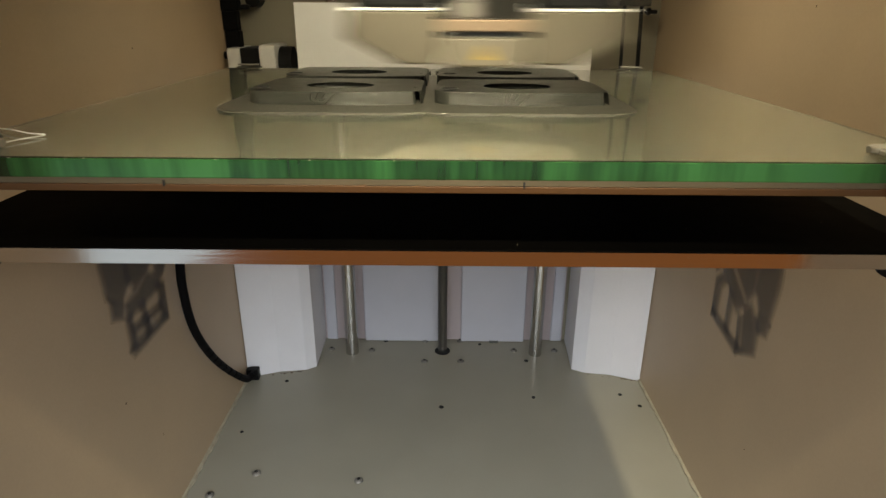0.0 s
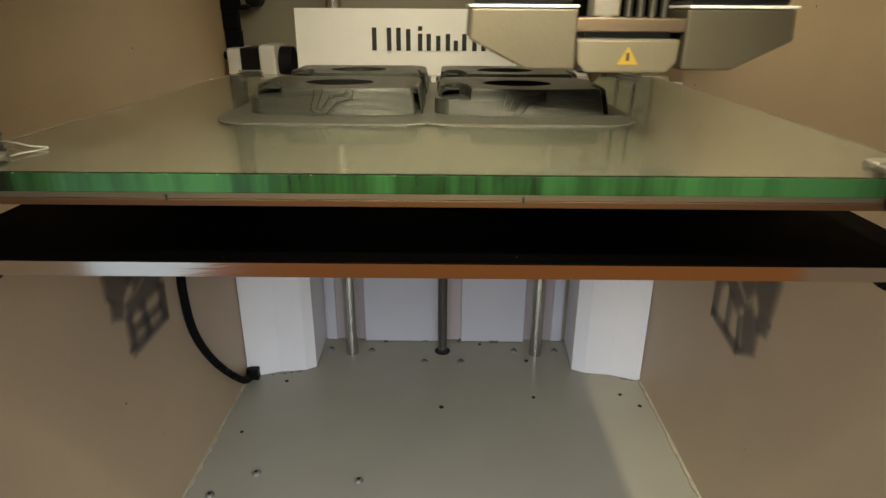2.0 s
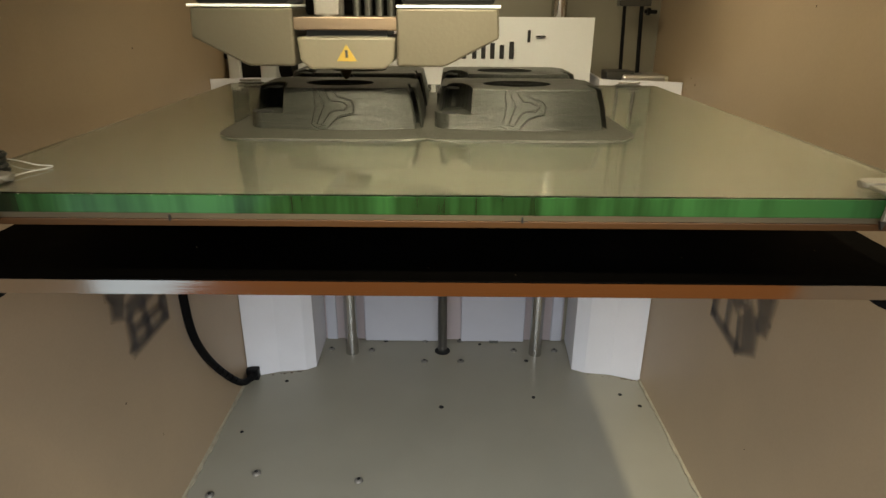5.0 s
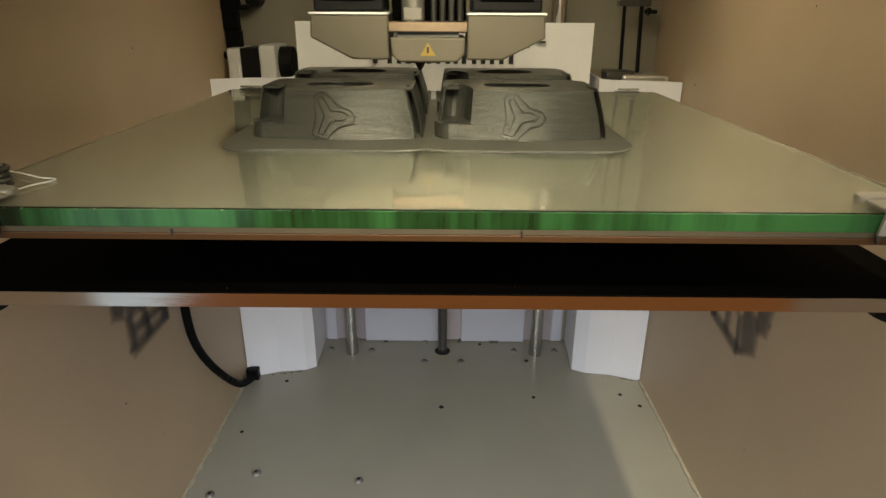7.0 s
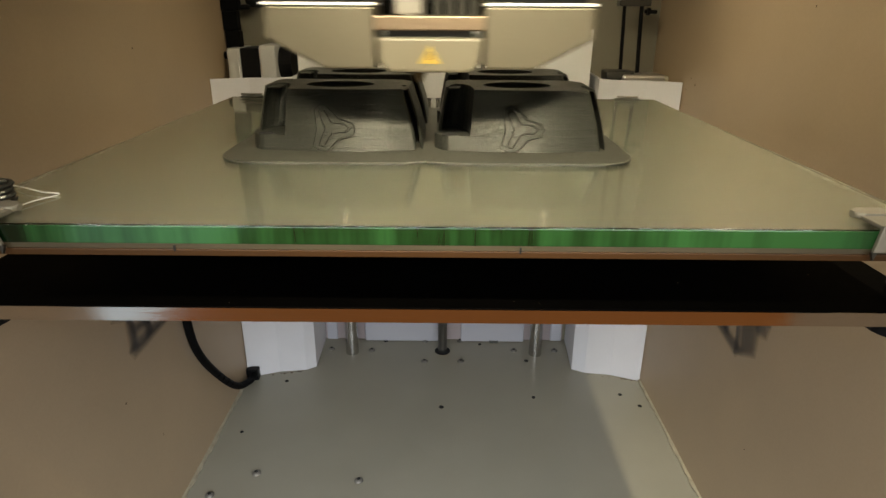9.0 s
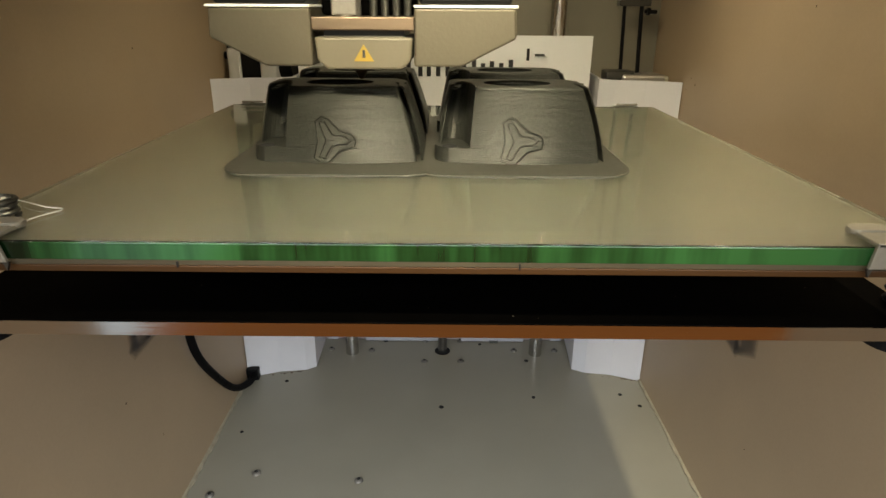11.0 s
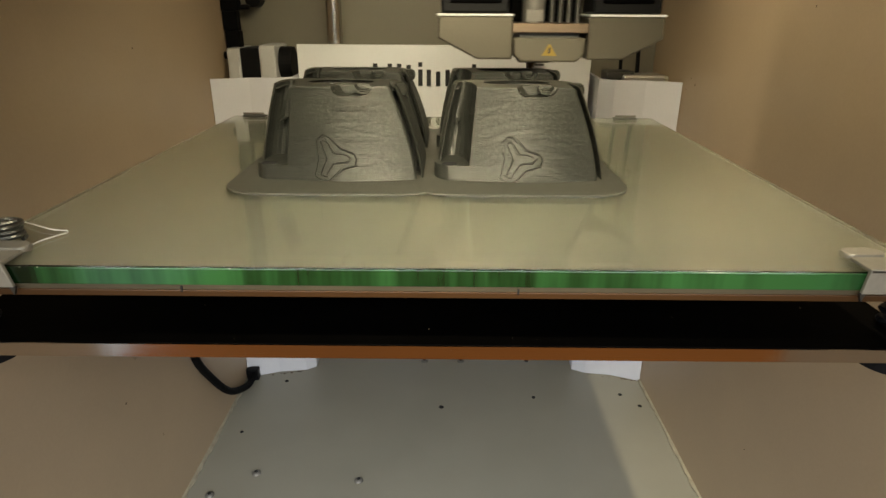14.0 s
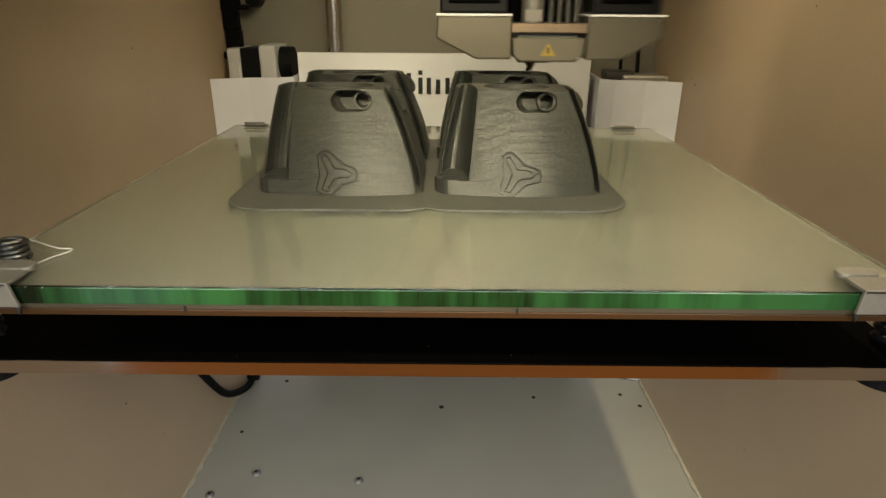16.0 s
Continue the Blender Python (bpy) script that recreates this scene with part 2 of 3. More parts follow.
wall_logo(X_LEFT, 1, [
    [(0.238, 0.170), (0.256, 0.170), (0.257, 0.142), (0.249, 0.136), (0.2395, 0.142)],
    [(0.2405, 0.139), (0.2475, 0.1335), (0.2465, 0.128), (0.2405, 0.131)],
    [(0.2585, 0.170), (0.279, 0.170), (0.279, 0.142), (0.262, 0.137), (0.2585, 0.141)],
    [(0.251, 0.131), (0.263, 0.132), (0.274, 0.1365), (0.284, 0.130), (0.284, 0.127), (0.268, 0.126), (0.252, 0.125)],
    [(0.2505, 0.124), (0.2535, 0.124), (0.2535, 0.109), (0.2505, 0.110)],
    [(0.2495, 0.1085), (0.2515, 0.1065), (0.286, 0.1065), (0.286, 0.109), (0.2535, 0.110)],
    [(0.264, 0.125), (0.2665, 0.125), (0.2685, 0.109), (0.266, 0.109)],
    [(0.2535, 0.118), (0.2535, 0.116), (0.283, 0.1145), (0.283, 0.1165)],
    [(0.283, 0.127), (0.288, 0.125), (0.288, 0.107), (0.283, 0.109)],
    [(0.284, 0.170), (0.293, 0.170), (0.293, 0.135), (0.288, 0.131), (0.284, 0.134)],
], "wall_emblem")
wall_logo(X_RIGHT, -1, [
    [(0.2615, 0.165), (0.289, 0.165), (0.288, 0.145), (0.2665, 0.1305), (0.2625, 0.137)],
    [(0.2455, 0.165), (0.2575, 0.165), (0.259, 0.139), (0.2525, 0.128), (0.246, 0.129), (0.2445, 0.148)],
    [(0.2455, 0.126), (0.2535, 0.126), (0.2545, 0.124), (0.252, 0.121), (0.2465, 0.1225)],
    [(0.2935, 0.165), (0.3035, 0.165), (0.3025, 0.131), (0.2955, 0.1375)],
    [(0.254, 0.120), (0.262, 0.1275), (0.266, 0.124), (0.2615, 0.1035), (0.253, 0.1085)],
    [(0.268, 0.1265), (0.290, 0.140), (0.2935, 0.134), (0.275, 0.121)],
    [(0.2935, 0.131), (0.2995, 0.125), (0.2995, 0.106), (0.296, 0.108), (0.296, 0.124), (0.291, 0.129)],
    [(0.2685, 0.118), (0.271, 0.118), (0.268, 0.101), (0.2655, 0.1025)],
    [(0.2645, 0.1035), (0.268, 0.1005), (0.298, 0.1055), (0.298, 0.108)],
    [(0.281, 0.124), (0.284, 0.1255), (0.2825, 0.106), (0.280, 0.1055)],
], "wall_emblem")


def column(name, side):
    """A white folded sheet-metal cover that stands in a rear corner, open at its top."""
    if side < 0:
        out = [(X_LEFT + 0.0006, 0.3900), (-0.1260, 0.3985), (-0.1062, 0.4013), (-0.0995, 0.4062), (-0.1003, Y_BACK - 0.0005)]
    else:
        out = [(X_RIGHT - 0.0006, 0.3900), (0.1265, 0.3980), (0.1075, 0.4005), (0.0985, 0.4055), (0.1013, Y_BACK - 0.0005)]
    t = 0.0018
    ins = []
    for k, (x, y) in enumerate(out):
        dx = 0 if k == 0 else (-t if side < 0 else t)
        ins.append((x + dx, y + (t if k < 4 else 0)))
    poly = out + ins[::-1]
    if side > 0:
        poly = poly[::-1]
    root = empty(name)
    part("cover", prism(poly, 0.0004, 0.2185), M_COL, root)
    fill = [(p[0], p[1]) for p in ins] + [(X_LEFT + 0.0006 if side < 0 else X_RIGHT - 0.0006, Y_BACK - 0.0005)]
    if side > 0:
        fill = fill[::-1]
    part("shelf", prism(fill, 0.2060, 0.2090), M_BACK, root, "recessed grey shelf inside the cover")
    tagged(root, "white folded metal corner column with bevelled edge", "column", group="corner columns")
    return root


column("corner_column", -1)
column("corner_column", 1)


def rods():
    for x in (-0.0748, 0.0733):
        r = part("guide_rod", cyl((x, 0.4285, 0.0), (x, 0.4285, 0.36), 0.0051, seg=32), M_STEEL, smooth=False)
        tagged(r, "polished steel vertical guide rod", "rod", group="guide rods")
    ls = empty("leadscrew", (-0.0018, 0.431, 0))
    part("core", cyl((0, 0, 0.001), (0, 0, 0.215), 0.0030, seg=18), M_DARKSTEEL, ls)
    # one helical ridge
    pts = [(0.0031 * math.cos(a), 0.0031 * math.sin(a), 0.002 + 0.00175 * a / (2 * math.pi)) for a in [0.45 * k for k in range(1700)]]
    part("thread", sweep(pts, 0.00060, 4), M_THREAD, ls, "worn dark steel thread")
    tagged(ls, "dark threaded leadscrew rising from a floor hole", "leadscrew")
    part("collar", cyl((0, 0, 0.0002), (0, 0, 0.0008), 0.0062, seg=24), M_HOLE, ls, "dark round hole")


rods()


def floor_details():
    proto = None
    for x, y in ((-0.0927, 0.4329), (-0.0596, 0.4317), (-0.0162, 0.447), (-0.016, 0.4153), (0.0129, 0.4475), (0.0127, 0.4157),
                 (0.0566, 0.4328), (0.0895, 0.4333), (-0.1124, 0.2891), (-0.0502, 0.2838), (-0.134, 0.2711)):
        if proto is None:
            proto = empty("screw", (x, y, 0))
            bm = bmesh.new()
            bmesh.ops.create_uvsphere(bm, u_segments=16, v_segments=8, radius=0.0027)
            bmesh.ops.delete(bm, geom=[v for v in bm.verts if v.co.z < -0.0001], context="VERTS")
            for v in bm.verts:
                v.co.z = v.co.z * 0.55 + 0.0001
            part("head", bm, M_SCREW, proto, smooth=True)
            part("socket", cyl((0, 0, 0.0011), (0, 0, 0.0017), 0.0011, seg=6), M_HOLE, proto, "dark hex socket")
            tagged(proto, "domed steel socket screw in the white floor", "screw", group="floor screws")
        else:
            copy_thing(proto, pose(x, y, 0, 0, 0, x * 900))
    for x, y, r in ((-0.0494, 0.4464, 0.0015), (0.0292, 0.4422, 0.0011), (0.0649, 0.4174, 0.0012), (-0.1179, 0.3861, 0.0011), (-0.002, 0.3559, 0.0014),
                    (0.0643, 0.3683, 0.0011), (0.1277, 0.3727, 0.0011), (0.1381, 0.3593, 0.0011), (-0.1332, 0.3271, 0.0009)):
        h = part("drill_hole", cyl((0, 0, 0.0001), (0, 0, 0.0004), r * 1.25, seg=14), M_HOLE)
        h.location = (x, y, 0)
        tagged(h, "small dark drill hole in the white floor", "hole", group="floor holes", kind="structure")
    s = part("floor_slot", box(0.0370, 0.0447, 0.4443, 0.4492, 0.0002, 0.0016, 0.0004), M_DARKSTEEL)
    tagged(s, "small dark metal slot at the back of the floor", "slot")
    c = part("cable_socket", box(-0.1478, -0.1390, 0.3862, 0.3918, 0.0004, 0.0095, 0.0006), M_BLACK)
    tagged(c, "black rubber cable inlet at the column foot", "socket")


floor_details()


def dirt():
    """Small dark specks on the side panels and dirt gathered at the column feet."""
    random.seed(33)
    spots = [(X_LEFT, 0.236, 0.088, 0.0006), (X_LEFT, 0.300, 0.242, 0.0006), (X_LEFT, 0.262, 0.050, 0.0004), (X_RIGHT, 0.262, 0.262, 0.0005),
             (X_RIGHT, 0.242, 0.060, 0.0004), (X_RIGHT, 0.372, 0.219, 0.0006), (X_RIGHT, 0.379, 0.222, 0.0005), (X_RIGHT, 0.385, 0.215, 0.0004)]
    for x, y, z, size in spots:
        bm = bmesh.new()
        bmesh.ops.create_icosphere(bm, subdivisions=2, radius=size)
        for v in bm.verts:
            v.co = Vector((v.co.x * 0.3 + x, v.co.y * random.uniform(0.8, 1.3) + y, v.co.z * random.uniform(0.7, 1.2) + z))
        tagged(part("dirt_speck", bm, M_DIRT), "small brown dirt speck on the side panel", "dirt", group="dirt specks")
    for x0, x1, y in ((0.1090, 0.1466, 0.3996), (-0.1380, -0.1090, 0.4003)):
        bm = bmesh.new()
        for _ in range(13):
            x, rr = random.uniform(x0, x1), random.uniform(0.0002, 0.0007)
            bmesh.ops.create_icosphere(bm, subdivisions=1, radius=rr, matrix=Matrix.Translation((x, y - max(0.0, abs(x) - 0.108) * 0.24 + random.uniform(-0.0008, 0.0004), rr * 0.3)) @ Matrix.Diagonal((1.6, 1, 0.5, 1)))
        tagged(part("dirt", bm, M_DIRT), "dark crumbs of dirt along the column foot", "dirt", kind="stuff")


M_DIRT = mat("brown_dirt", (0.10, 0.066, 0.038), 0.8, vary=0.3)
dirt()


def motor():
    root = empty("stepper_motor", (0, 0, 0))
    y0, y1, z0, z1 = 0.4145, 0.447, 0.209, 0.2375
    part("end_cap", box(-0.1440, -0.1355, y0, y1, z0, z1 - 0.002, 0.0012), M_SILVER, root, "bare aluminium end cap")
    part("core", box(-0.1355, -0.1228, y0 + 0.0012, y1, z0, z1 - 0.002, 0.0005), M_BLACK, root, "black laminated middle")
    part("end_cap", box(-0.1228, -0.1120, y0 - 0.0005, y1, z0, z1, 0.0012), M_SILVER, root, "bare aluminium end cap")
    part("coupling", cyl((-0.1120, 0.43, 0.2255), (-0.1035, 0.43, 0.2255), 0.0105, seg=28), M_BLACK, root, "dark round pulley")
    tagged(root, "square stepper motor with aluminium ends on the column", "motor")
    ch = empty("cable_chain", (-0.1425, 0.4300, 0))
    for k in range(12):
        part("link", box(-0.0056 + 0.0008 * math.sin(k), 0.0050 + 0.0010 * math.sin(k * 1.7), -0.004, 0.004, 0.2092 + 0.0122 * k, 0.2214 + 0.0122 * k, 0.0006), M_RUBBER, ch)
    tagged(ch, "black vertical cable guide beside the motor", "cable guide")
    for x, y, z, r in ((-0.1435, 0.424, 0.2305, 0.0024), (-0.136, 0.432, 0.2605, 0.0016)):
        k = part("knob", cyl((x - 0.006, y, z), (x + 0.005, y, z), r, seg=14), M_BLACK)
        tagged(k, "small black fixing screw beside the cable guide", "screw")
    k = part("black_roller", cyl((-0.131, 0.440, 0.2655), (-0.131, 0.4515, 0.2655), 0.0052, seg=24), M_BLACK)
    tagged(k, "black round roller on the back panel", "roller")


motor()


def right_top():
    for x0, x1, r in ((0.1170, 0.1196, 0.0012), (0.1283, 0.1312, 0.0014)):
        b = part("drive_belt", sweep([(x1, 0.434, 0.209), ((x0 + x1) / 2, 0.434, 0.24), (x0, 0.434, 0.275), (x0, 0.434, 0.35)], r, 8), M_BLACK)
        tagged(b, "thin black vertical belt in front of the back panel", "belt", group="drive belts")
    c = empty("belt_clamp")
    part("bracket", box(0.113, 0.134, 0.430, 0.438, 0.2625, 0.2665, 0.0008), M_DARKSTEEL, c)
    part("screw", cyl((0.131, 0.434, 0.2595), (0.139, 0.434, 0.2590), 0.0013, seg=12), M_BLACK, c)
    part("screw_head", cyl((0.1325, 0.434, 0.2594), (0.1345, 0.434, 0.2593), 0.0024, seg=14), M_BLACK, c)
    tagged(c, "dark metal belt clamp with a side screw", "clamp")
    f = empty("spare_clip_set", (0.118, 0.418, 0.209))
    part("leaf", box(-0.014, 0.004, -0.008, 0.008, 0.0, 0.0140, 0.001), M_DARKSTEEL, f)
    part("plate", box(-0.004, 0.024, -0.010, 0.006, 0.0, 0.0122, 0.002), M_ALU, f, "shiny aluminium lid")
    part("cap", box(0.014, 0.028, -0.006, 0.006, 0.0, 0.0112, 0.002), M_HEATER, f)
    tagged(f, "shiny metal fittings inside the open column top", "fittings")


right_top()


# ---- what the platform carries ----
def platform():
    """Lower plate, springs, thumb screws, heated plate and the white rear panel; z = 0 is the top of the glass."""
    root = empty("build_platform", (0, 0, bed_z(0)))
    zt = -0.0222
    part("lower_plate", prism([(-0.124, 0.1306), (0.117, 0.1306), (0.121, 0.150), (0.121, 0.40), (-0.128, 0.40), (-0.128, 0.150)], zt - 0.0038, zt - 0.0002, "z"), M_EDGE, root, "lower plate with a bare metal edge")
    part("plate_coat", prism([(-0.1235, 0.1312), (0.1165, 0.1312), (0.1205, 0.1505), (0.1205, 0.3995), (-0.1275, 0.3995), (-0.1275, 0.1505)], zt - 0.0003, zt, "z"), M_PLATE, root, "black coated upper face, gap shade in its colour")
    part("heater_plate", prism([(-0.117, 0.1300), (0.1135, 0.1300), (0.1135, 0.339), (-0.117, 0.339)], -0.0056, -0.0044, "z", 0.0002), M_HEATER, root, "beige heated plate")
    part("heater_base", prism([(-0.116, 0.1270), (0.1125, 0.1270), (0.1125, 0.338), (-0.116, 0.338)], -0.0074, -0.0058, "z", 0.0002), M_COPPER, root, "brown lower heater layer")
    part("heater_rim", box(-0.1165, 0.113, 0.1272, 0.1298, -0.0057, -0.0044), M_RIM, root, "dull beige rim of the heated plate")
    part("insulation", box(-0.108, 0.105, 0.1325, 0.335, -0.0086, -0.0075), M_PLATE, root, "black underside, gap shade in its colour")
    for x, y in ((0.1192, 0.1425), (-0.1235, 0.1425)):
        pts = [(x + 0.0042 * math.cos(a), y + 0.0042 * math.sin(a), zt + 0.0004 + 0.0128 * a / (9 * math.pi)) for a in [0.3 * k for k in range(94)]]
        part("spring", sweep(pts, 0.0009, 6), M_BLACK, root, "black coil spring")
        bm = cyl((x, y, zt - 0.0105), (x, y, zt - 0.0042), 0.0080, 0.0074, 28)
        for k, v in enumerate(bm.verts):
            d = 1.0 + 0.035 * (k % 2)
            v.co.x, v.co.y = x + (v.co.x - x) * d, y + (v.co.y - y) * d
        part("thumb_screw", bm, M_BLACK, root, "black knurled thumb screw")
    # white rear panel, slightly rounded, with plain marks in place of the maker's name
    n, pts = 20, []
    for k in range(n + 1):
        u = -1 + 2 * k / n
        pts.append((-0.0980 + 0.1925 * k / n, 0.4115 + 0.0045 * u * u))
    poly = pts + [(0.0945, 0.4185), (-0.0980, 0.4185)]
    panel = part("rear_panel", prism(poly, -0.030, 0.0333, "z"), M_WHITE, root, "white rear panel of the build platform")
    y = 0.4113

    def stroke(pts, w, depth=0.0005):
        bm = bmesh.new()
        for a, b in zip(pts, pts[1:]):
            a, b = Vector(a), Vector(b)
            d = (b - a).normalized() * w / 2
            nn = Vector((-d.y, d.x))
            add_prism(bm, [tuple(a - d - nn), tuple(b + d - nn), tuple(b + d + nn), tuple(a - d + nn)], y - depth, y + 0.004, "y")
        part("mark", bm, M_INK, panel, "plain black mark")
    # one plain upright bar for each stem of the lettering, and two small ones beside it
    for x, h in ((-0.0467, 0.0139), (-0.0372, 0.0139), (-0.0311, 0.0139), (-0.0249, 0.0132), (-0.0173, 0.0104), (-0.0118, 0.0103), (-0.0057, 0.0092), (0.0005, 0.0103), (0.0056, 0.0063), (0.011, 0.0103), (0.0176, 0.0139), (0.0234, 0.0083), (0.0292, 0.0097), (0.0353, 0.0086), (0.0415, 0.0106)):
        stroke([(x, MARKS_Z + 0.0014), (x, MARKS_Z + h - 0.0014)], 0.0028)
    stroke([(-0.0173, MARKS_Z + 0.0134), (-0.0173, MARKS_Z + 0.0136)], 0.0026)
    stroke([(0.0524, MARKS_Z + 0.0110), (0.0524, MARKS_Z + 0.0168)], 0.0016)
    stroke([(0.0575, MARKS_Z + 0.0138), (0.0625, MARKS_Z + 0.0138)], 0.0010)
    for x, w in ((-0.0610, 0.00022), (0.0169, 0.0002)):
        part("nick", box(x - w, x + w, 0.1268, 0.1274, -0.0062, -0.0048), M_HOLE, root, "dark nick in the plate edge")
    random.seed(21)
    bm = bmesh.new()
    for _ in range(8):
        x, y, r = random.uniform(-0.10, 0.10), random.uniform(0.133, 0.160), random.uniform(0.00006, 0.00014)
        bmesh.ops.create_icosphere(bm, subdivisions=1, radius=r, matrix=Matrix.Translation((x, y, zt + r * 0.6)))
    tagged(part("crumb", bm, M_CRUMB, root, "scattered pale printing crumbs"), kind="stuff")
    tagged(root, "heated build platform with lower plate and white rear panel", "build platform")
    return root


MARKS_Z = 0.0080
build_platform = platform()


def glass_plate():
    root = empty("glass_plate", (0, 0, bed_z(0)))
    part("pane", box(-0.1165, 0.1125, 0.1273, 0.337, -0.0042, 0.0, 0.0002), M_GLASS, root, "clear glass pane")
    part("front_edge", box(-0.1165, 0.1125, 0.1265, 0.1272, -0.0043, -0.0001, 0.0002), M_GREEN, root, "green ground front edge with reflection patches in its colour")
    edge = root.children[1]
    random.seed(8)
    for x in (-0.097, -0.093, -0.081, -0.077, -0.064, -0.060, -0.049, -0.036, -0.029, -0.011):
        bm = bmesh.new()
        bmesh.ops.create_icosphere(bm, subdivisions=1, radius=0.00012 + 0.0001 * random.random())
        for v in bm.verts:
            v.co = Vector((v.co.x * 1.4 + x, v.co.y + 0.1266, v.co.z * 0.6 - 0.0001))
        part("chip", bm, M_SEAM, edge, "tiny pale chip in the edge")
    tagged(root, "clear green-edged glass build plate", "glass plate")
    return root


glass = glass_plate()
glass.children[0].visible_shadow = False


def front_clip(side):
    root = empty("glass_clip", (0, 0, bed_z(0)))
    x0, x1 = (0.0945, 0.1110) if side > 0 else (-0.1130, -0.0985)
    bm = prism([(x0 + (0.0008 if side > 0 else 0), 0.0016), (x1, 0.0016), (x1, -0.0046), (x0, -0.0046)] if side > 0 else
               [(x0, 0.0016), (x1 - 0.0016, 0.0016), (x1, -0.0046), (x0, -0.0046)], 0.1250, 0.1260, "y", 0.0002)
    part("jaw", bm, M_CLIP, root, "bent steel jaw over the glass edge")
    part("top_plate", box(x0 + (0.0008 if side > 0 else 0), x1 - (0.0016 if side < 0 else 0), 0.1250, 0.1330, 0.0005, 0.0015, 0.0003), M_CLIP, root)
    lo, hi = (0.0948, 0.1045) if side > 0 else (-0.1130, -0.1000)
    part("lever", prism(round_rect(lo, hi, 0.1332, 0.1380, 0.0020), 0.0003, 0.0019, "z", 0.0005), M_CLIP, root, "worn rounded lever plate")
    tooth = x0 + 0.0004 if side > 0 else x1 - 0.0004
    part("tooth", prism([(tooth - 0.0007, -0.0046), (tooth + 0.0007, -0.0046), (tooth, -0.0066)], 0.1252, 0.1260, "y"), M_DARKSTEEL, root, "thin bent tooth")
    if side < 0:
        pts = [(-0.1098 + (0.0034 + 0.0004 * math.sin(2.3 * a)) * math.cos(a), 0.1425 + 0.0032 * math.sin(a), 0.0007 + 0.0050 * a / (8 * math.pi)) for a in [0.3 * k for k in range(84)]]
        part("spring", sweep(pts, 0.0006, 6), M_DARKSTEEL, root, "coiled steel spring")
    tagged(root, "steel spring clip holding the glass corner", "clip", group="glass clips")
    return root


def rear_clip(x, y):
    root = empty("rear_clip", (x, y, bed_z(0)))
    part("tongue", box(-0.0062, 0.0062, -0.002, 0.003, 0.0004, 0.0011, 0.0002), M_DARKSTEEL, root)
    part("loop", cyl((-0.0055, -0.001, 0.0022), (0.0055, -0.001, 0.0022), 0.0005, seg=10), M_SCREW, root)
    part("pin", cyl((0, -0.001, 0.0016), (0, -0.001, 0.0019), 0.0008, seg=10), M_BRASS, root)
    tagged(root, "small bright metal clip at the glass rear edge", "clip", group="rear clips")
    return root


clips = [front_clip(1), front_clip(-1), rear_clip(-0.1040, 0.332), rear_clip(0.0960, 0.331)]


def strand():
    root = part("filament_strand", sweep(smooth_line([(-0.1155, 0.1560, 0.0006), (-0.109, 0.152, 0.0010), (-0.1030, 0.1493, 0.0007), (-0.0985, 0.1485, 0.0005), (-0.1012, 0.1415, 0.0006), (-0.1025, 0.1345, 0.0005)], 30), 0.00017, 6), M_STRAND)
    root.location = (0, 0, bed_z(0))
    tagged(root, "thin pale loose filament strand on the glass", "filament")
    return root


strand_thing = strand()

# ---- the four printed parts ----
PRINT_H = 0.0352
LAYERS = 100
LAYER_H = PRINT_H / LAYERS
# grooves of the raised three-armed mark on each front: its outline and the arms inside
EMBLEM = [[(-0.0057, 0.0139), (-0.0034, 0.0157), (-0.0013, 0.0148), (0.0025, 0.0112), (0.0069, 0.0097), (0.0077, 0.008), (0.0073, 0.0059), (0.0025, 0.0047), (-0.0013, 0.0009), (-0.0031, 0.0005), (-0.0063, 0.0023), (-0.0051, 0.0075), (-0.0057, 0.0139)],
          [(-0.0043, 0.0134), (-0.0026, 0.0141), (0.0, 0.0099), (0.0043, 0.0094), (0.0057, 0.0082), (0.0043, 0.0069), (0.0002, 0.0066), (-0.0026, 0.0023), (-0.0043, 0.0028), (-0.0022, 0.008), (-0.0043, 0.0134)]]


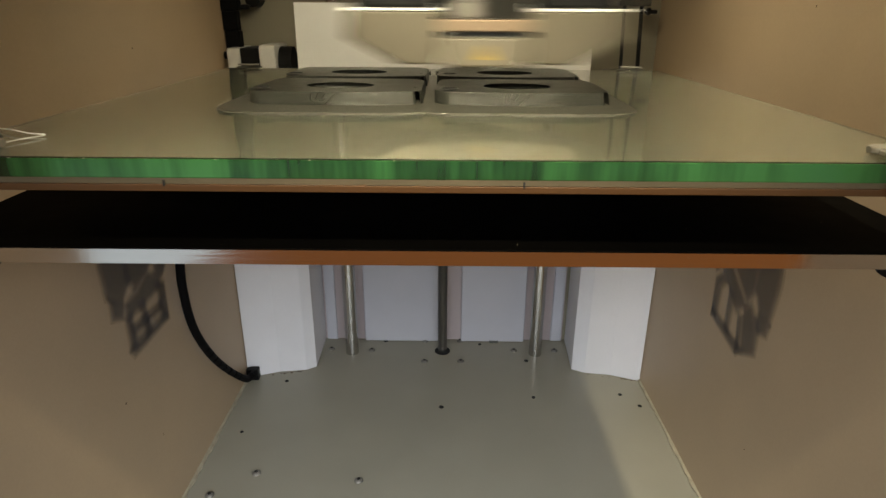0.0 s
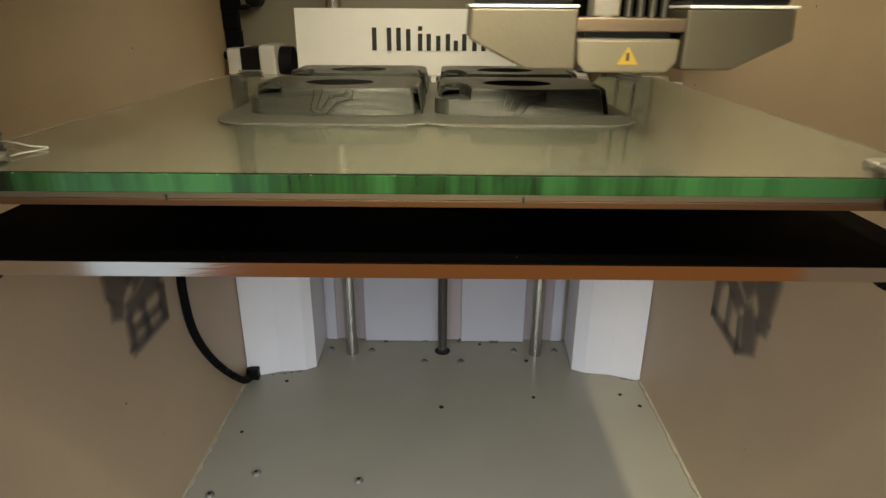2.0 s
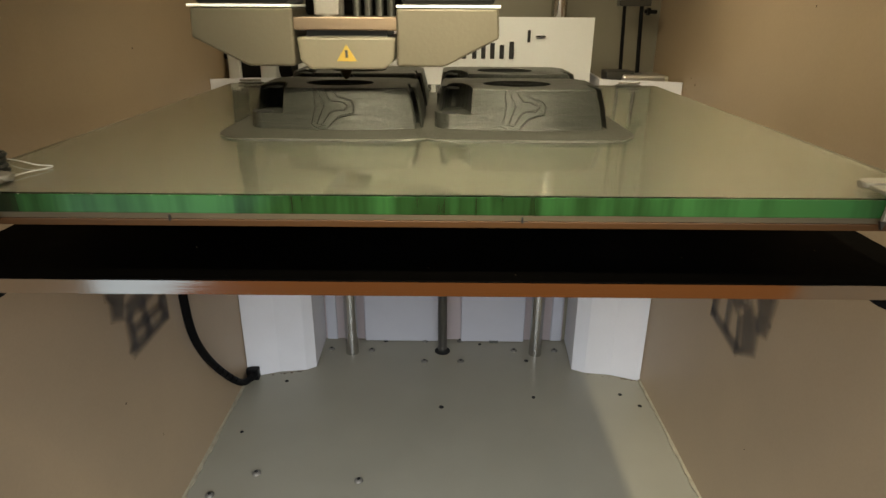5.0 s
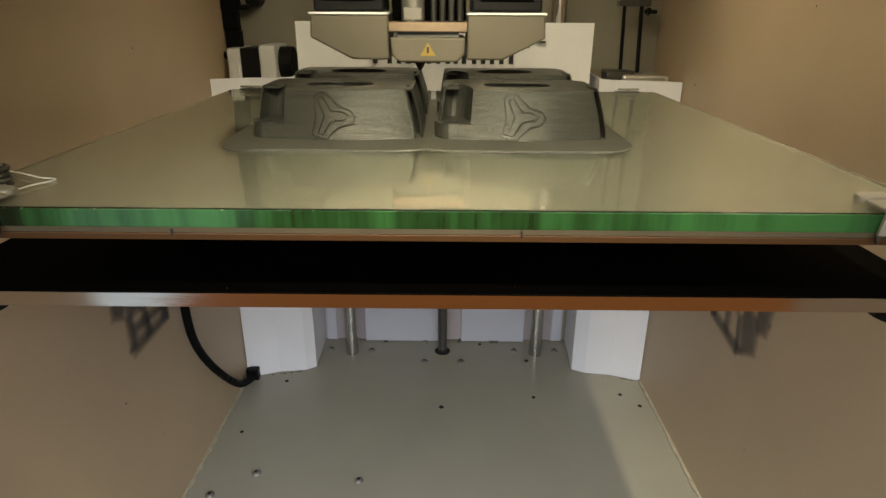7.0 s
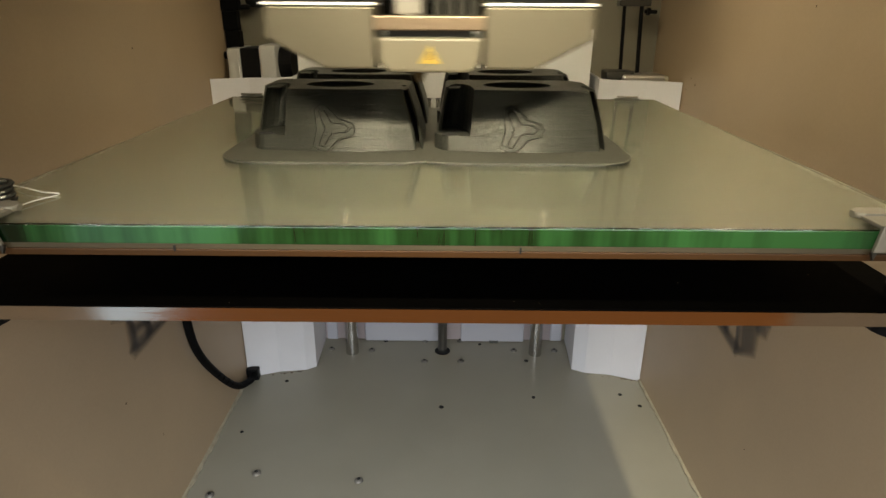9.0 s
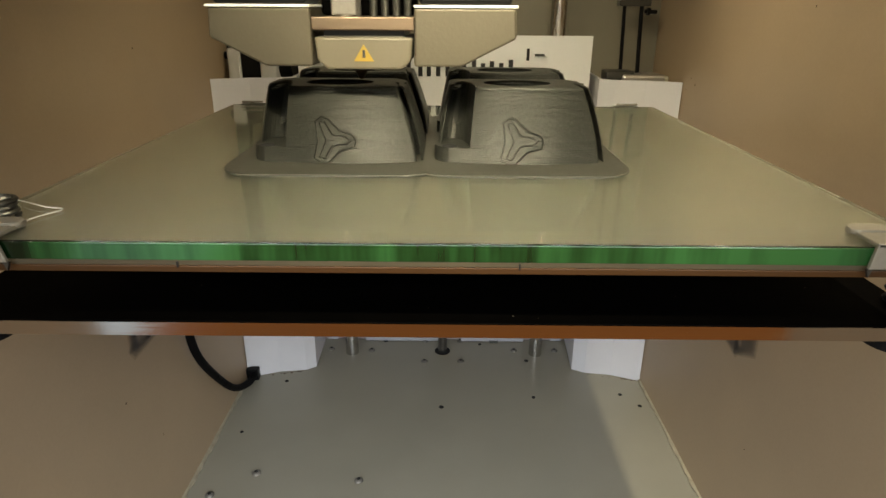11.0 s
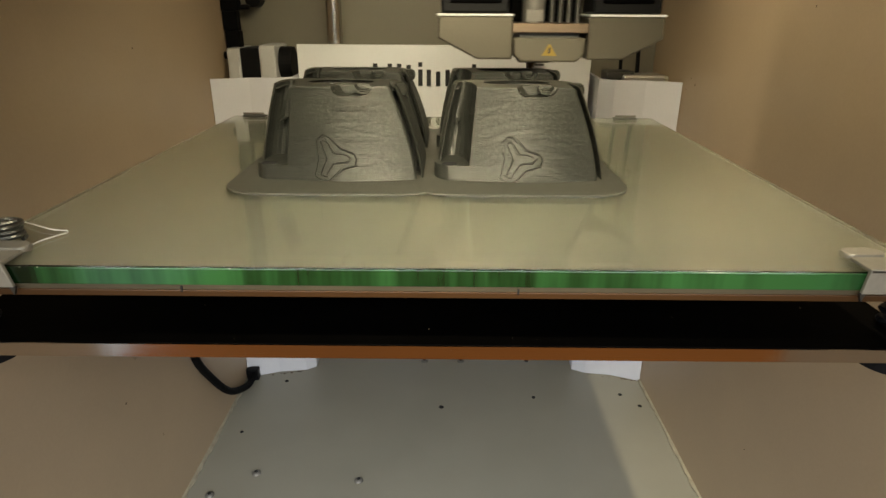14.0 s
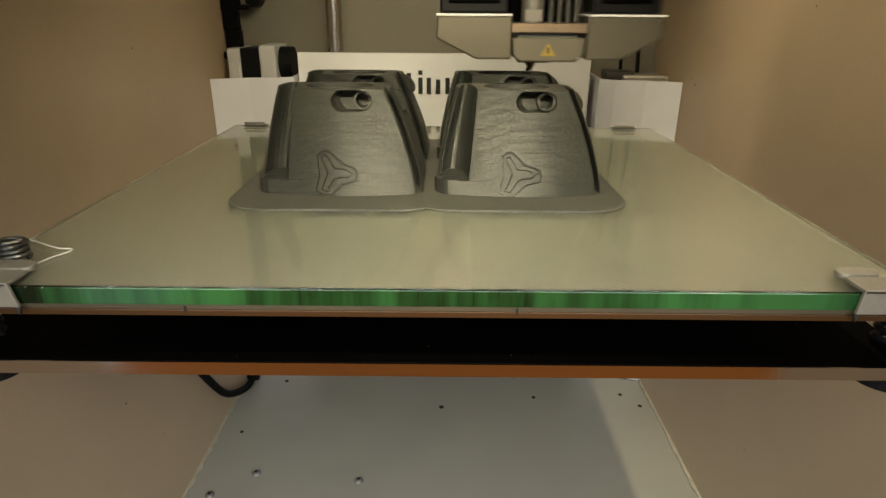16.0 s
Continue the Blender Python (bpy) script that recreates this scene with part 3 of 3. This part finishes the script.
def section(z):
    """Outline of one layer at height z: (x, y), the front at small y."""
    s = z / PRINT_H
    xl, xr = -0.0275 + 0.0067 * s ** 1.5, 0.0275 - 0.0110 * s ** 1.5
    yf, yb = 0.0085 * s, 0.044 - 0.015 * s
    xc = -0.0169 + 0.0031 * s
    pts = []
    if z < 0.0055:
        for k in range(9):
            a = math.pi + k * math.pi / 16
            pts.append((-0.0235 + 0.0048 * math.cos(a), 0.0048 + yf + 0.0066 * math.sin(a)))
    else:
        pts += [(xl, yf + 0.0062), (xl + 0.0006, yf + 0.0050)]
        mid, half = (xl + 0.0010 + xc) / 2, (xc - xl - 0.0010) / 2
        for k in range(11):
            a = math.pi * (1 - k / 10)
            pts.append((mid + half * math.cos(a), yf + 0.0050 * (1 - k / 10) + 0.0140 * math.sin(a)))
    cuts = []
    for line in EMBLEM:
        for (xa, za), (xb, zb) in zip(line, line[1:]):
            lo, hi = max(min(za, zb), z - LAYER_H / 2), min(max(za, zb), z + LAYER_H / 2)
            if hi <= lo:
                continue
            u = sorted(xa + (xb - xa) * (c - za) / (zb - za) for c in (lo, hi))
            cuts.append([u[0] - 0.00036, u[1] + 0.00036])
    cuts.sort()
    merged = []
    for c in cuts:
        if merged and c[0] < merged[-1][1] + 0.0002:
            merged[-1][1] = max(c[1], merged[-1][1])
        else:
            merged.append(c)
    for a, b in merged:
        pts += [(a, yf), (a + 0.00005, yf + 0.0009), (b - 0.00005, yf + 0.0009), (b, yf)]
    dz = z - 0.0315
    if abs(dz) < 0.0034:
        x_l, xt = 0.0024 - math.sqrt(0.0034 ** 2 - dz * dz), 0.0093
        w = math.sqrt(max(0.0, 0.0031 ** 2 - dz * dz))
        pts += [(x_l, yf), (x_l + 0.0008, yf + 0.0030), (x_l + 0.0024, yf + 0.0052)]
        if w > 0.0004:
            pts += [(xt - w, yf + 0.0052), (xt - w, yf + 0.0016)]
            wi = math.sqrt(max(0.0, 0.0023 ** 2 - dz * dz))
            if wi > 0.0003:
                pts += [(xt - wi, yf + 0.0016), (xt - wi, yf + 0.0074), (xt + wi, yf + 0.0074), (xt + wi, yf + 0.0016)]
            pts += [(xt + w, yf + 0.0016), (xt + w + 0.0003, yf)]
        else:
            pts += [(xt, yf + 0.0048), (xt + 0.0003, yf)]
    g = xr
    pts += [(g - 0.0006, yf), (g, yf + 0.0006), (g - 0.0006, yf + 0.0120), (g + 0.0008, yf + 0.0124), (g + 0.0017, yf + 0.0012), (g + 0.0022, yf + 0.0020)]
    if 0.0268 < z < 0.0342:
        c = (g + 0.0020, yf + 0.012)
        r = math.sqrt(max(1e-8, 0.0036 ** 2 - (z - 0.0305) ** 2)) * 0.8 + 0.0003
        pts += [(c[0], c[1] - r), (c[0] + r * 0.8, c[1] - r * 0.7), (c[0] + r, c[1]), (c[0] + r * 0.8, c[1] + r * 0.7), (c[0], c[1] + r)]
    pts += [(g + 0.0022, yb - 0.006), (g - 0.001, yb - 0.001), (g - 0.005, yb), (xl + 0.006, yb), (xl + 0.001, yb - 0.002), (xl, yb - 0.007)]
    # the front face is slightly rounded in plan
    fine = []
    for (xa, ya), (xb, y_b) in zip(pts, pts[1:] + pts[:1]):
        n = max(1, int(abs(xb - xa) / 0.0014)) if abs(ya - yf) < 1e-9 and abs(y_b - yf) < 1e-9 else 1
        fine += [(xa + (xb - xa) * i / n, ya + (y_b - ya) * i / n) for i in range(n)]
    return [(x, y + (0.0028 * ((x - 0.003) / 0.022) ** 2 - 0.0010) * max(0.0, 1 - (y - yf) / 0.03)) for x, y in fine]


def layer_mesh(k):
    z = (k + 0.5) * LAYER_H
    z0, z1 = k * LAYER_H, (k + 1) * LAYER_H
    random.seed(k)
    wob, wob_y = random.uniform(-0.00008, 0.00008), random.uniform(-0.00007, 0.00007)
    outer = [(x + wob, y + wob_y) for x, y in section(z)]
    # the well is narrower behind the front pocket
    cy, ry = (0.0217, 0.0060) if 0.0274 < z < 0.0346 else (0.0195, 0.0088)
    hole = [(0.0003 + 0.0118 * math.cos(a), cy + ry * math.sin(a)) for a in [2 * math.pi * i / 28 for i in range(28)]]
    bm = bmesh.new()
    for loop in (outer, hole):
        n = len(loop)
        lo, hi = [bm.verts.new((x, y, z0)) for x, y in loop], [bm.verts.new((x, y, z1 - 0.00002)) for x, y in loop]
        # each bead bulges a little at its middle
        mid = [bm.verts.new((x, y - (0.00010 if loop is outer else 0.0), (z0 + z1) / 2)) for x, y in loop]
        for low, top in ((lo, mid), (mid, hi)):
            for i in range(n):
                bm.faces.new((low[i], low[(i + 1) % n], top[(i + 1) % n], top[i]))
    bm.edges.ensure_lookup_table()
    for h in (z0, z1 - 0.00002):
        es = [e for e in bm.edges if all(abs(v.co.z - h) < 1e-7 for v in e.verts)]
        bmesh.ops.triangle_fill(bm, edges=es, use_beauty=True, normal=(0, 0, 1))
    bmesh.ops.recalc_face_normals(bm, faces=bm.faces)
    me = bpy.data.meshes.new("layer")
    bm.to_mesh(me)
    bm.free()
    me.materials.append(M_PRINT)
    return me


layer_meshes = [layer_mesh(k) for k in range(LAYERS)]
brim_mesh = None
prints = []
PRINT_Y = 0.1998
PITCH_X, PITCH_Y = 0.0619, 0.0490
for ix, x in enumerate((-0.0376, -0.0376 + PITCH_X)):
    for iy in range(2):
        root = empty("printed_housing", (x, PRINT_Y + PITCH_Y * iy, bed_z(0)))
        layers = []
        for me in layer_meshes:
            ob = new("layer", me)
            ob.parent = root
            layers.append(ob)
        b = part("brim", prism(round_rect(-0.0352, 0.0358, -0.0152, 0.0510, 0.0120), 0.0, 0.0007 + 0.00003 * (2 * ix + iy), "z", 0.0003), M_BRIM, root, "thin flat grey brim on the glass")
        part("screw_hole", cyl((-0.0232, 0.0052, 0.0056), (-0.0232, 0.0052, 0.00575), 0.0026, seg=18), M_HOLE, root, "dark screw hole in the lug")
        tagged(root, "grey 3D-printed tapered housing, still growing in layers" if iy == 0 else "grey 3D-printed tapered housing behind another one", "printed part", group="printed housings")
        prints.append((root, layers))


# ---- the print head; its origin is the nozzle's tip ----
def print_head():
    root = empty("print_head", (0, 0.28, Z_NOZZLE))
    yw = -0.024
    for s in (-1, 1):
        o = [(s * 0.0150, 0.0222), (s * 0.0445, 0.0222), (s * 0.0450, 0.0140), (s * 0.0290, 0.0060), (s * 0.0150, 0.0060)]
        if s < 0:
            o = o[::-1]
        duct = part("fan_duct", prism(o, yw, yw + 0.026, "y", 0.0007), M_HEAD, root, "pale folded sheet-metal fan duct")
        part("rim", box(min(s * 0.0150, s * 0.0450), max(s * 0.0150, s * 0.0450), yw - 0.0006, yw + 0.026, 0.0223, 0.0231, 0.0002), M_WHITE, duct, "bright bent rim")
        fan = part("fan", box(min(s * 0.0165, s * 0.0435), max(s * 0.0165, s * 0.0435), yw + 0.002, yw + 0.024, 0.0232, 0.052, 0.001), M_BLACK, root, "black side fan")
        part("fan_grille", box(min(s * 0.020, s * 0.040), max(s * 0.020, s * 0.040), yw + 0.0012, yw + 0.0021, 0.027, 0.050, 0.0003), M_PLATE, fan)
    part("mount_plate", box(-0.0152, 0.0152, yw + 0.001, yw + 0.030, 0.0160, 0.0198, 0.0004), M_WARMPLATE, root, "polished metal mounting plate")
    part("spacer", box(-0.0120, 0.0120, yw + 0.004, yw + 0.028, 0.0140, 0.0160), M_DARKSTEEL, root)
    cover = part("nozzle_cover", prism([(-0.0146, 0.0142), (-0.0140, 0.0075), (-0.0112, 0.0050), (0.0112, 0.0050), (0.0140, 0.0075), (0.0146, 0.0142)], yw + 0.0015, yw + 0.030, "y", 0.0008), M_CREAM, root, "cream nozzle cover")
    tri = part("warning_sticker", prism([(-0.0030, 0.0074), (0.0030, 0.0074), (0.0, 0.0122)], yw + 0.0012, yw + 0.00145, "y"), M_YELLOW, cover, "yellow warning triangle")
    part("bar", prism([(-0.0004, 0.0084), (0.0004, 0.0084), (0.0004, 0.0106), (-0.0004, 0.0106)], yw + 0.0010, yw + 0.0012, "y"), M_INK, tri)
    part("nozzle", cyl((-0.004, 0, 0.0), (-0.004, 0, 0.0052), 0.0006, 0.0036, 18), M_BRASS, root, "brass nozzle")
    part("heater_block", box(-0.010, 0.003, -0.006, 0.006, 0.0034, 0.0052, 0.0003), M_DARKSTEEL, root)
    part("coupler", cyl((-0.0060, yw + 0.010, 0.0198), (-0.0060, yw + 0.010, 0.034), 0.0045, seg=22), M_SCREW, root, "silver tube coupler")
    part("coupler_collar", box(-0.0098, -0.0022, yw + 0.0055, yw + 0.013, 0.0200, 0.0250, 0.0006), M_SCREW, root)
    for x in (0.0020, 0.0055, 0.0090, 0.0125):
        part("post", cyl((x, yw + 0.013, 0.0198), (x, yw + 0.013, 0.052), 0.0012, seg=12), M_DARKSTEEL, root)
    part("fan_back", box(-0.0150, 0.0150, yw + 0.018, yw + 0.030, 0.0200, 0.052, 0.001), M_PLATE, root, "dark rear fan")
    part("top_block", box(-0.040, 0.040, yw + 0.002, yw + 0.036, 0.0525, 0.072, 0.002), M_BLACK, root, "black head body")
    tagged(root, "pale metal 3D printer head with twin fan ducts", "print head")
    return root


head = print_head()


# ---- the cable between column and platform, in short rigid pieces ----
CABLE = {0.0: [(-0.1397, 0.295, 0.1626), (-0.1397, 0.295, 0.1426), (-0.1425, 0.298, 0.1184), (-0.1430, 0.305, 0.0883), (-0.1435, 0.330, 0.0520), (-0.1438, 0.370, 0.0130), (-0.1422, 0.3835, 0.0072), (-0.1420, 0.3895, 0.0060)],
         16.0: [(-0.1437, 0.295, 0.1326), (-0.1437, 0.295, 0.1126), (-0.1434, 0.296, 0.0921), (-0.1433, 0.299, 0.0718), (-0.1440, 0.312, 0.0522), (-0.1436, 0.337, 0.0230), (-0.1435, 0.372, 0.0040), (-0.1420, 0.3895, 0.0060)]}
CABLE_N = 40


def cable_line(t):
    z = (bed_z(0) - bed_z(t)) / (bed_z(0) - bed_z(16))
    return smooth_line([Vector(a).lerp(Vector(b), z) for a, b in zip(CABLE[0.0], CABLE[16.0])], CABLE_N)


def cable():
    root = empty("cable")
    bm = cyl((0, 0, -0.0036), (0, 0, 0.0036), 0.0024, seg=16)
    bmesh.ops.recalc_face_normals(bm, faces=bm.faces)
    me = bpy.data.meshes.new("segment")
    bm.to_mesh(me)
    bm.free()
    me.materials.append(M_RUBBER)
    out = []
    for k in range(CABLE_N):
        ob = new("segment", me)
        ob.parent = root
        out.append(ob)
    tagged(root, "black flexible cable hanging from the platform", "cable")
    return root, out


cable_root, cable_parts = cable()


# ---- the room behind the camera ----
def room():
    t = part("ground", box(-0.27, 0.60, -0.75, 0.6, -0.03, -0.0065), M_WOOD)
    tagged(t, "brown wooden table top under the printer", "table top", kind="structure")
    # unseen floor, added so the plate edge reflects a cool tone at its ends
    f = part("room_floor", box(-3.2, 3.2, -4.2, 1.5, -0.79, -0.76), M_ROOM)
    tagged(f, "unseen pale grey room floor, added as a reflector", "floor", kind="structure")


room()


# ---- what moves ----
def grow_rows(k):
    """The waiting and the place of one layer in its part: it lies under the nozzle until the platform takes it down."""
    top = (k + 1) * LAYER_H
    height = lambda t: Z_NOZZLE - bed_z(t)
    if top <= height(0) + 1e-5:
        return None
    ts = [0.25 * i for i in range(65)]
    hs = [height(t) for t in ts]
    tk = min(15.9, float(np.interp(top, hs, ts)))
    deep = 0.012 if k >= LAYERS - 2 else 0.0
    rows = []
    for t, _ in BED:
        if t < tk - 0.3:
            now = height(t)
            rows.append((t, min(0.0, now - top - 0.000008 * max(0, round((top - now) / LAYER_H)) - deep)))
    if not rows:
        rows.append((0.0, height(0) - top - 0.000008))
    if deep:
        rows.append((tk - 0.15, height(tk - 0.15) - top - deep))
    rows.append((tk, 0.0))
    rows.append((16.0 if tk < 15.95 else 16.01, 0.0))
    return rows


def motions():
    for ob in (build_platform, glass, strand_thing, *clips, *[p for p, _ in prints]):
        x, y = ob.location.x, ob.location.y
        walk(ob, [(t, pose(x, y, z)) for t, z in BED])
    for k in range(LAYERS):
        rows = grow_rows(k)
        if rows:
            for _, layers in prints:
                walk(layers[k], [(t, pose(0, 0, z)) for t, z in rows])
    walk(head, [(t, pose(x, y, z)) for t, x, y, z in (
            (0.0, 0.0125, 0.2304, 0.2372), (0.1, -0.04, 0.2589, 0.2361), (0.2, 0.048, 0.2672, 0.2358), (0.3, -0.0359, 0.2208, 0.2376), (0.4, 0.0554, 0.3209, 0.2336),
            (0.5, 0.0503, 0.235, 0.237), (0.6, 0.0344, 0.2348, 0.237), (0.7, 0.0004, 0.2042, 0.2383), (0.8, -0.0022, 0.1906, 0.2388), (0.9, -0.0301, 0.2318, 0.2372),
            (1.0, -0.0427, 0.2844, 0.2351), (1.1, -0.0123, 0.287, 0.235), (1.2, -0.0083, 0.271, 0.2356), (1.3, -0.0009, 0.2997, 0.2345), (1.4, 0.0293, 0.2556, 0.2362),
            (1.5, 0.0229, 0.3082, 0.2341), (1.6, 0.0158, 0.292, 0.2348), (1.7, 0.0478, 0.2891, 0.2349), (1.8, 0.0437, 0.1964, 0.2386), (1.9, 0.0091, 0.2152, 0.2378),
            (2.0, 0.0514, 0.2025, 0.2383), (2.1, -0.038, 0.1897, 0.2389), (2.2, -0.0004, 0.2056, 0.2382), (2.3, -0.045, 0.2524, 0.2363), (2.4, -0.0156, 0.2299, 0.2372),
            (2.5, -0.018, 0.1901, 0.2388), (2.6, -0.0454, 0.2911, 0.2348), (2.7, 0.0001, 0.2884, 0.2349), (2.8, -0.0144, 0.2619, 0.236), (2.9, -0.0369, 0.2774, 0.2353),
            (3.0, -0.0044, 0.2713, 0.2356), (3.1, 0.0106, 0.2709, 0.2356), (3.2, 0.0118, 0.2819, 0.2352), (3.3, 0.0136, 0.2853, 0.235), (3.4, 0.0229, 0.2992, 0.2345),
            (3.5, 0.0524, 0.2804, 0.2352), (3.6, 0.0344, 0.3134, 0.2339), (3.7, 0.0202, 0.2739, 0.2355), (3.8, 0.0516, 0.2128, 0.2379), (3.9, 0.051, 0.2055, 0.2382),
            (4.0, 0.0149, 0.2309, 0.2372), (4.1, 0.0384, 0.2023, 0.2383), (4.2, 0.0448, 0.1964, 0.2386), (4.4, -0.0202, 0.2949, 0.2346), (4.6, 0.0247, 0.2392, 0.2369),
            (4.8, -0.0288, 0.2949, 0.2346), (5.0, -0.0298, 0.211, 0.238), (5.2, 0.0522, 0.296, 0.2346), (5.4, -0.015, 0.2114, 0.238), (5.6, -0.0067, 0.2848, 0.235),
            (5.8, 0.0393, 0.276, 0.2354), (6.0, -0.0224, 0.295, 0.2346), (6.3, 0.0194, 0.3059, 0.2342), (6.4, 0.045, 0.2831, 0.2351), (6.5, 0.0306, 0.261, 0.236),
            (6.6, 0.0387, 0.3064, 0.2342), (6.7, 0.0228, 0.306, 0.2342), (6.8, 0.042, 0.3193, 0.2337), (6.9, -0.0367, 0.2852, 0.235), (7.0, -0.0072, 0.2694, 0.2357),
            (7.1, -0.0442, 0.2819, 0.2352), (7.2, -0.0362, 0.2458, 0.2366), (7.3, -0.0029, 0.2107, 0.238), (7.4, -0.0148, 0.235, 0.237), (7.5, -0.013, 0.2306, 0.2372),
            (7.6, 0.0425, 0.2128, 0.2379), (7.7, 0.0169, 0.2412, 0.2368), (7.8, 0.0247, 0.309, 0.2341), (7.9, 0.0466, 0.3026, 0.2343), (8.0, -0.0084, 0.2905, 0.2348),
            (8.1, -0.0154, 0.2711, 0.2356), (8.2, -0.0179, 0.208, 0.2381), (8.3, -0.0446, 0.2088, 0.2381), (8.4, 0.0272, 0.2433, 0.2367), (8.5, 0.0296, 0.2053, 0.2382),
            (8.6, 0.032, 0.2711, 0.2356), (8.7, 0.0518, 0.2917, 0.2348), (8.8, -0.0152, 0.2897, 0.2349), (8.9, -0.017, 0.2652, 0.2358), (9.0, -0.0048, 0.1982, 0.2385),
            (9.1, 0.0106, 0.205, 0.2382), (9.2, 0.0081, 0.2242, 0.2375), (9.4, 0.0396, 0.276, 0.2354), (9.6, 0.0382, 0.2855, 0.235), (9.8, -0.0256, 0.2751, 0.2354),
            (10.0, 0.0198, 0.2759, 0.2354), (10.2, -0.0249, 0.2112, 0.238), (10.4, -0.0075, 0.2388, 0.2369), (10.6, 0.0081, 0.2853, 0.235), (10.8, -0.0176, 0.2753, 0.2354),
            (11.0, -0.0247, 0.2112, 0.238), (11.2, 0.0439, 0.296, 0.2346), (11.3, -0.0351, 0.2852, 0.235), (11.4, -0.0128, 0.2213, 0.2376), (11.5, 0.0242, 0.1953, 0.2386),
            (11.6, 0.0256, 0.2084, 0.2381), (11.7, -0.0204, 0.1899, 0.2388), (11.8, 0.0467, 0.2082, 0.2381), (11.9, 0.0492, 0.2864, 0.235), (12.0, -0.0226, 0.2902, 0.2348),
            (12.1, 0.0146, 0.2094, 0.2381), (12.2, 0.0293, 0.271, 0.2356), (12.3, 0.0203, 0.2788, 0.2353), (12.4, -0.0331, 0.282, 0.2352), (12.5, -0.0117, 0.2896, 0.2349),
            (12.6, -0.0202, 0.2372, 0.237), (12.7, -0.039, 0.2045, 0.2383), (12.8, 0.0204, 0.199, 0.2385), (12.9, 0.0208, 0.2304, 0.2372), (13.0, 0.0188, 0.3076, 0.2341),
            (13.1, -0.0426, 0.2818, 0.2352), (13.2, 0.0419, 0.2334, 0.2371), (13.3, 0.0493, 0.2989, 0.2345), (13.4, -0.008, 0.2737, 0.2355), (13.5, -0.0125, 0.1995, 0.2385),
            (13.6, 0.0424, 0.2177, 0.2377), (13.7, -0.0324, 0.242, 0.2368), (13.8, -0.024, 0.2015, 0.2384), (13.9, 0.0421, 0.2148, 0.2378), (14.0, 0.0412, 0.2797, 0.2353),
            (14.1, -0.0111, 0.2436, 0.2367), (14.2, 0.0378, 0.3109, 0.234), (14.3, -0.0406, 0.2037, 0.2383), (14.4, 0.0448, 0.2067, 0.2382), (14.5, -0.0052, 0.273, 0.2355),
            (14.6, 0.0366, 0.2741, 0.2355), (14.7, -0.0245, 0.2005, 0.2384), (14.8, 0.0414, 0.3077, 0.2341), (14.9, -0.0295, 0.2283, 0.2373), (15.0, 0.0454, 0.3026, 0.2343), (15.1, -0.0375, 0.2437, 0.2367), (15.2, 0.0256, 0.262, 0.236), (15.3, -0.042, 0.2205, 0.2376), (15.4, -0.0356, 0.288, 0.2349),
            (15.5, 0.0113, 0.2218, 0.2376), (15.6, -0.0113, 0.2726, 0.2355), (15.7, 0.0452, 0.2067, 0.2382), (15.8, -0.0185, 0.2792, 0.2352), (15.9, 0.0322, 0.2331, 0.2371), (16.0, 0.0406, 0.2793, 0.2353))])
    times = [0.0, 3.5, 7.0, 9.0, 12.5, 16.0]
    lines = [cable_line(t) for t in times]
    for k, ob in enumerate(cable_parts):
        rows = []
        for t, line in zip(times, lines):
            a, b = line[k], line[k + 1]
            m = Matrix.Translation((a + b) / 2) @ (b - a).to_track_quat("Z", "Y").to_matrix().to_4x4()
            rows.append((t, m))
        walk(ob, rows)


motions()
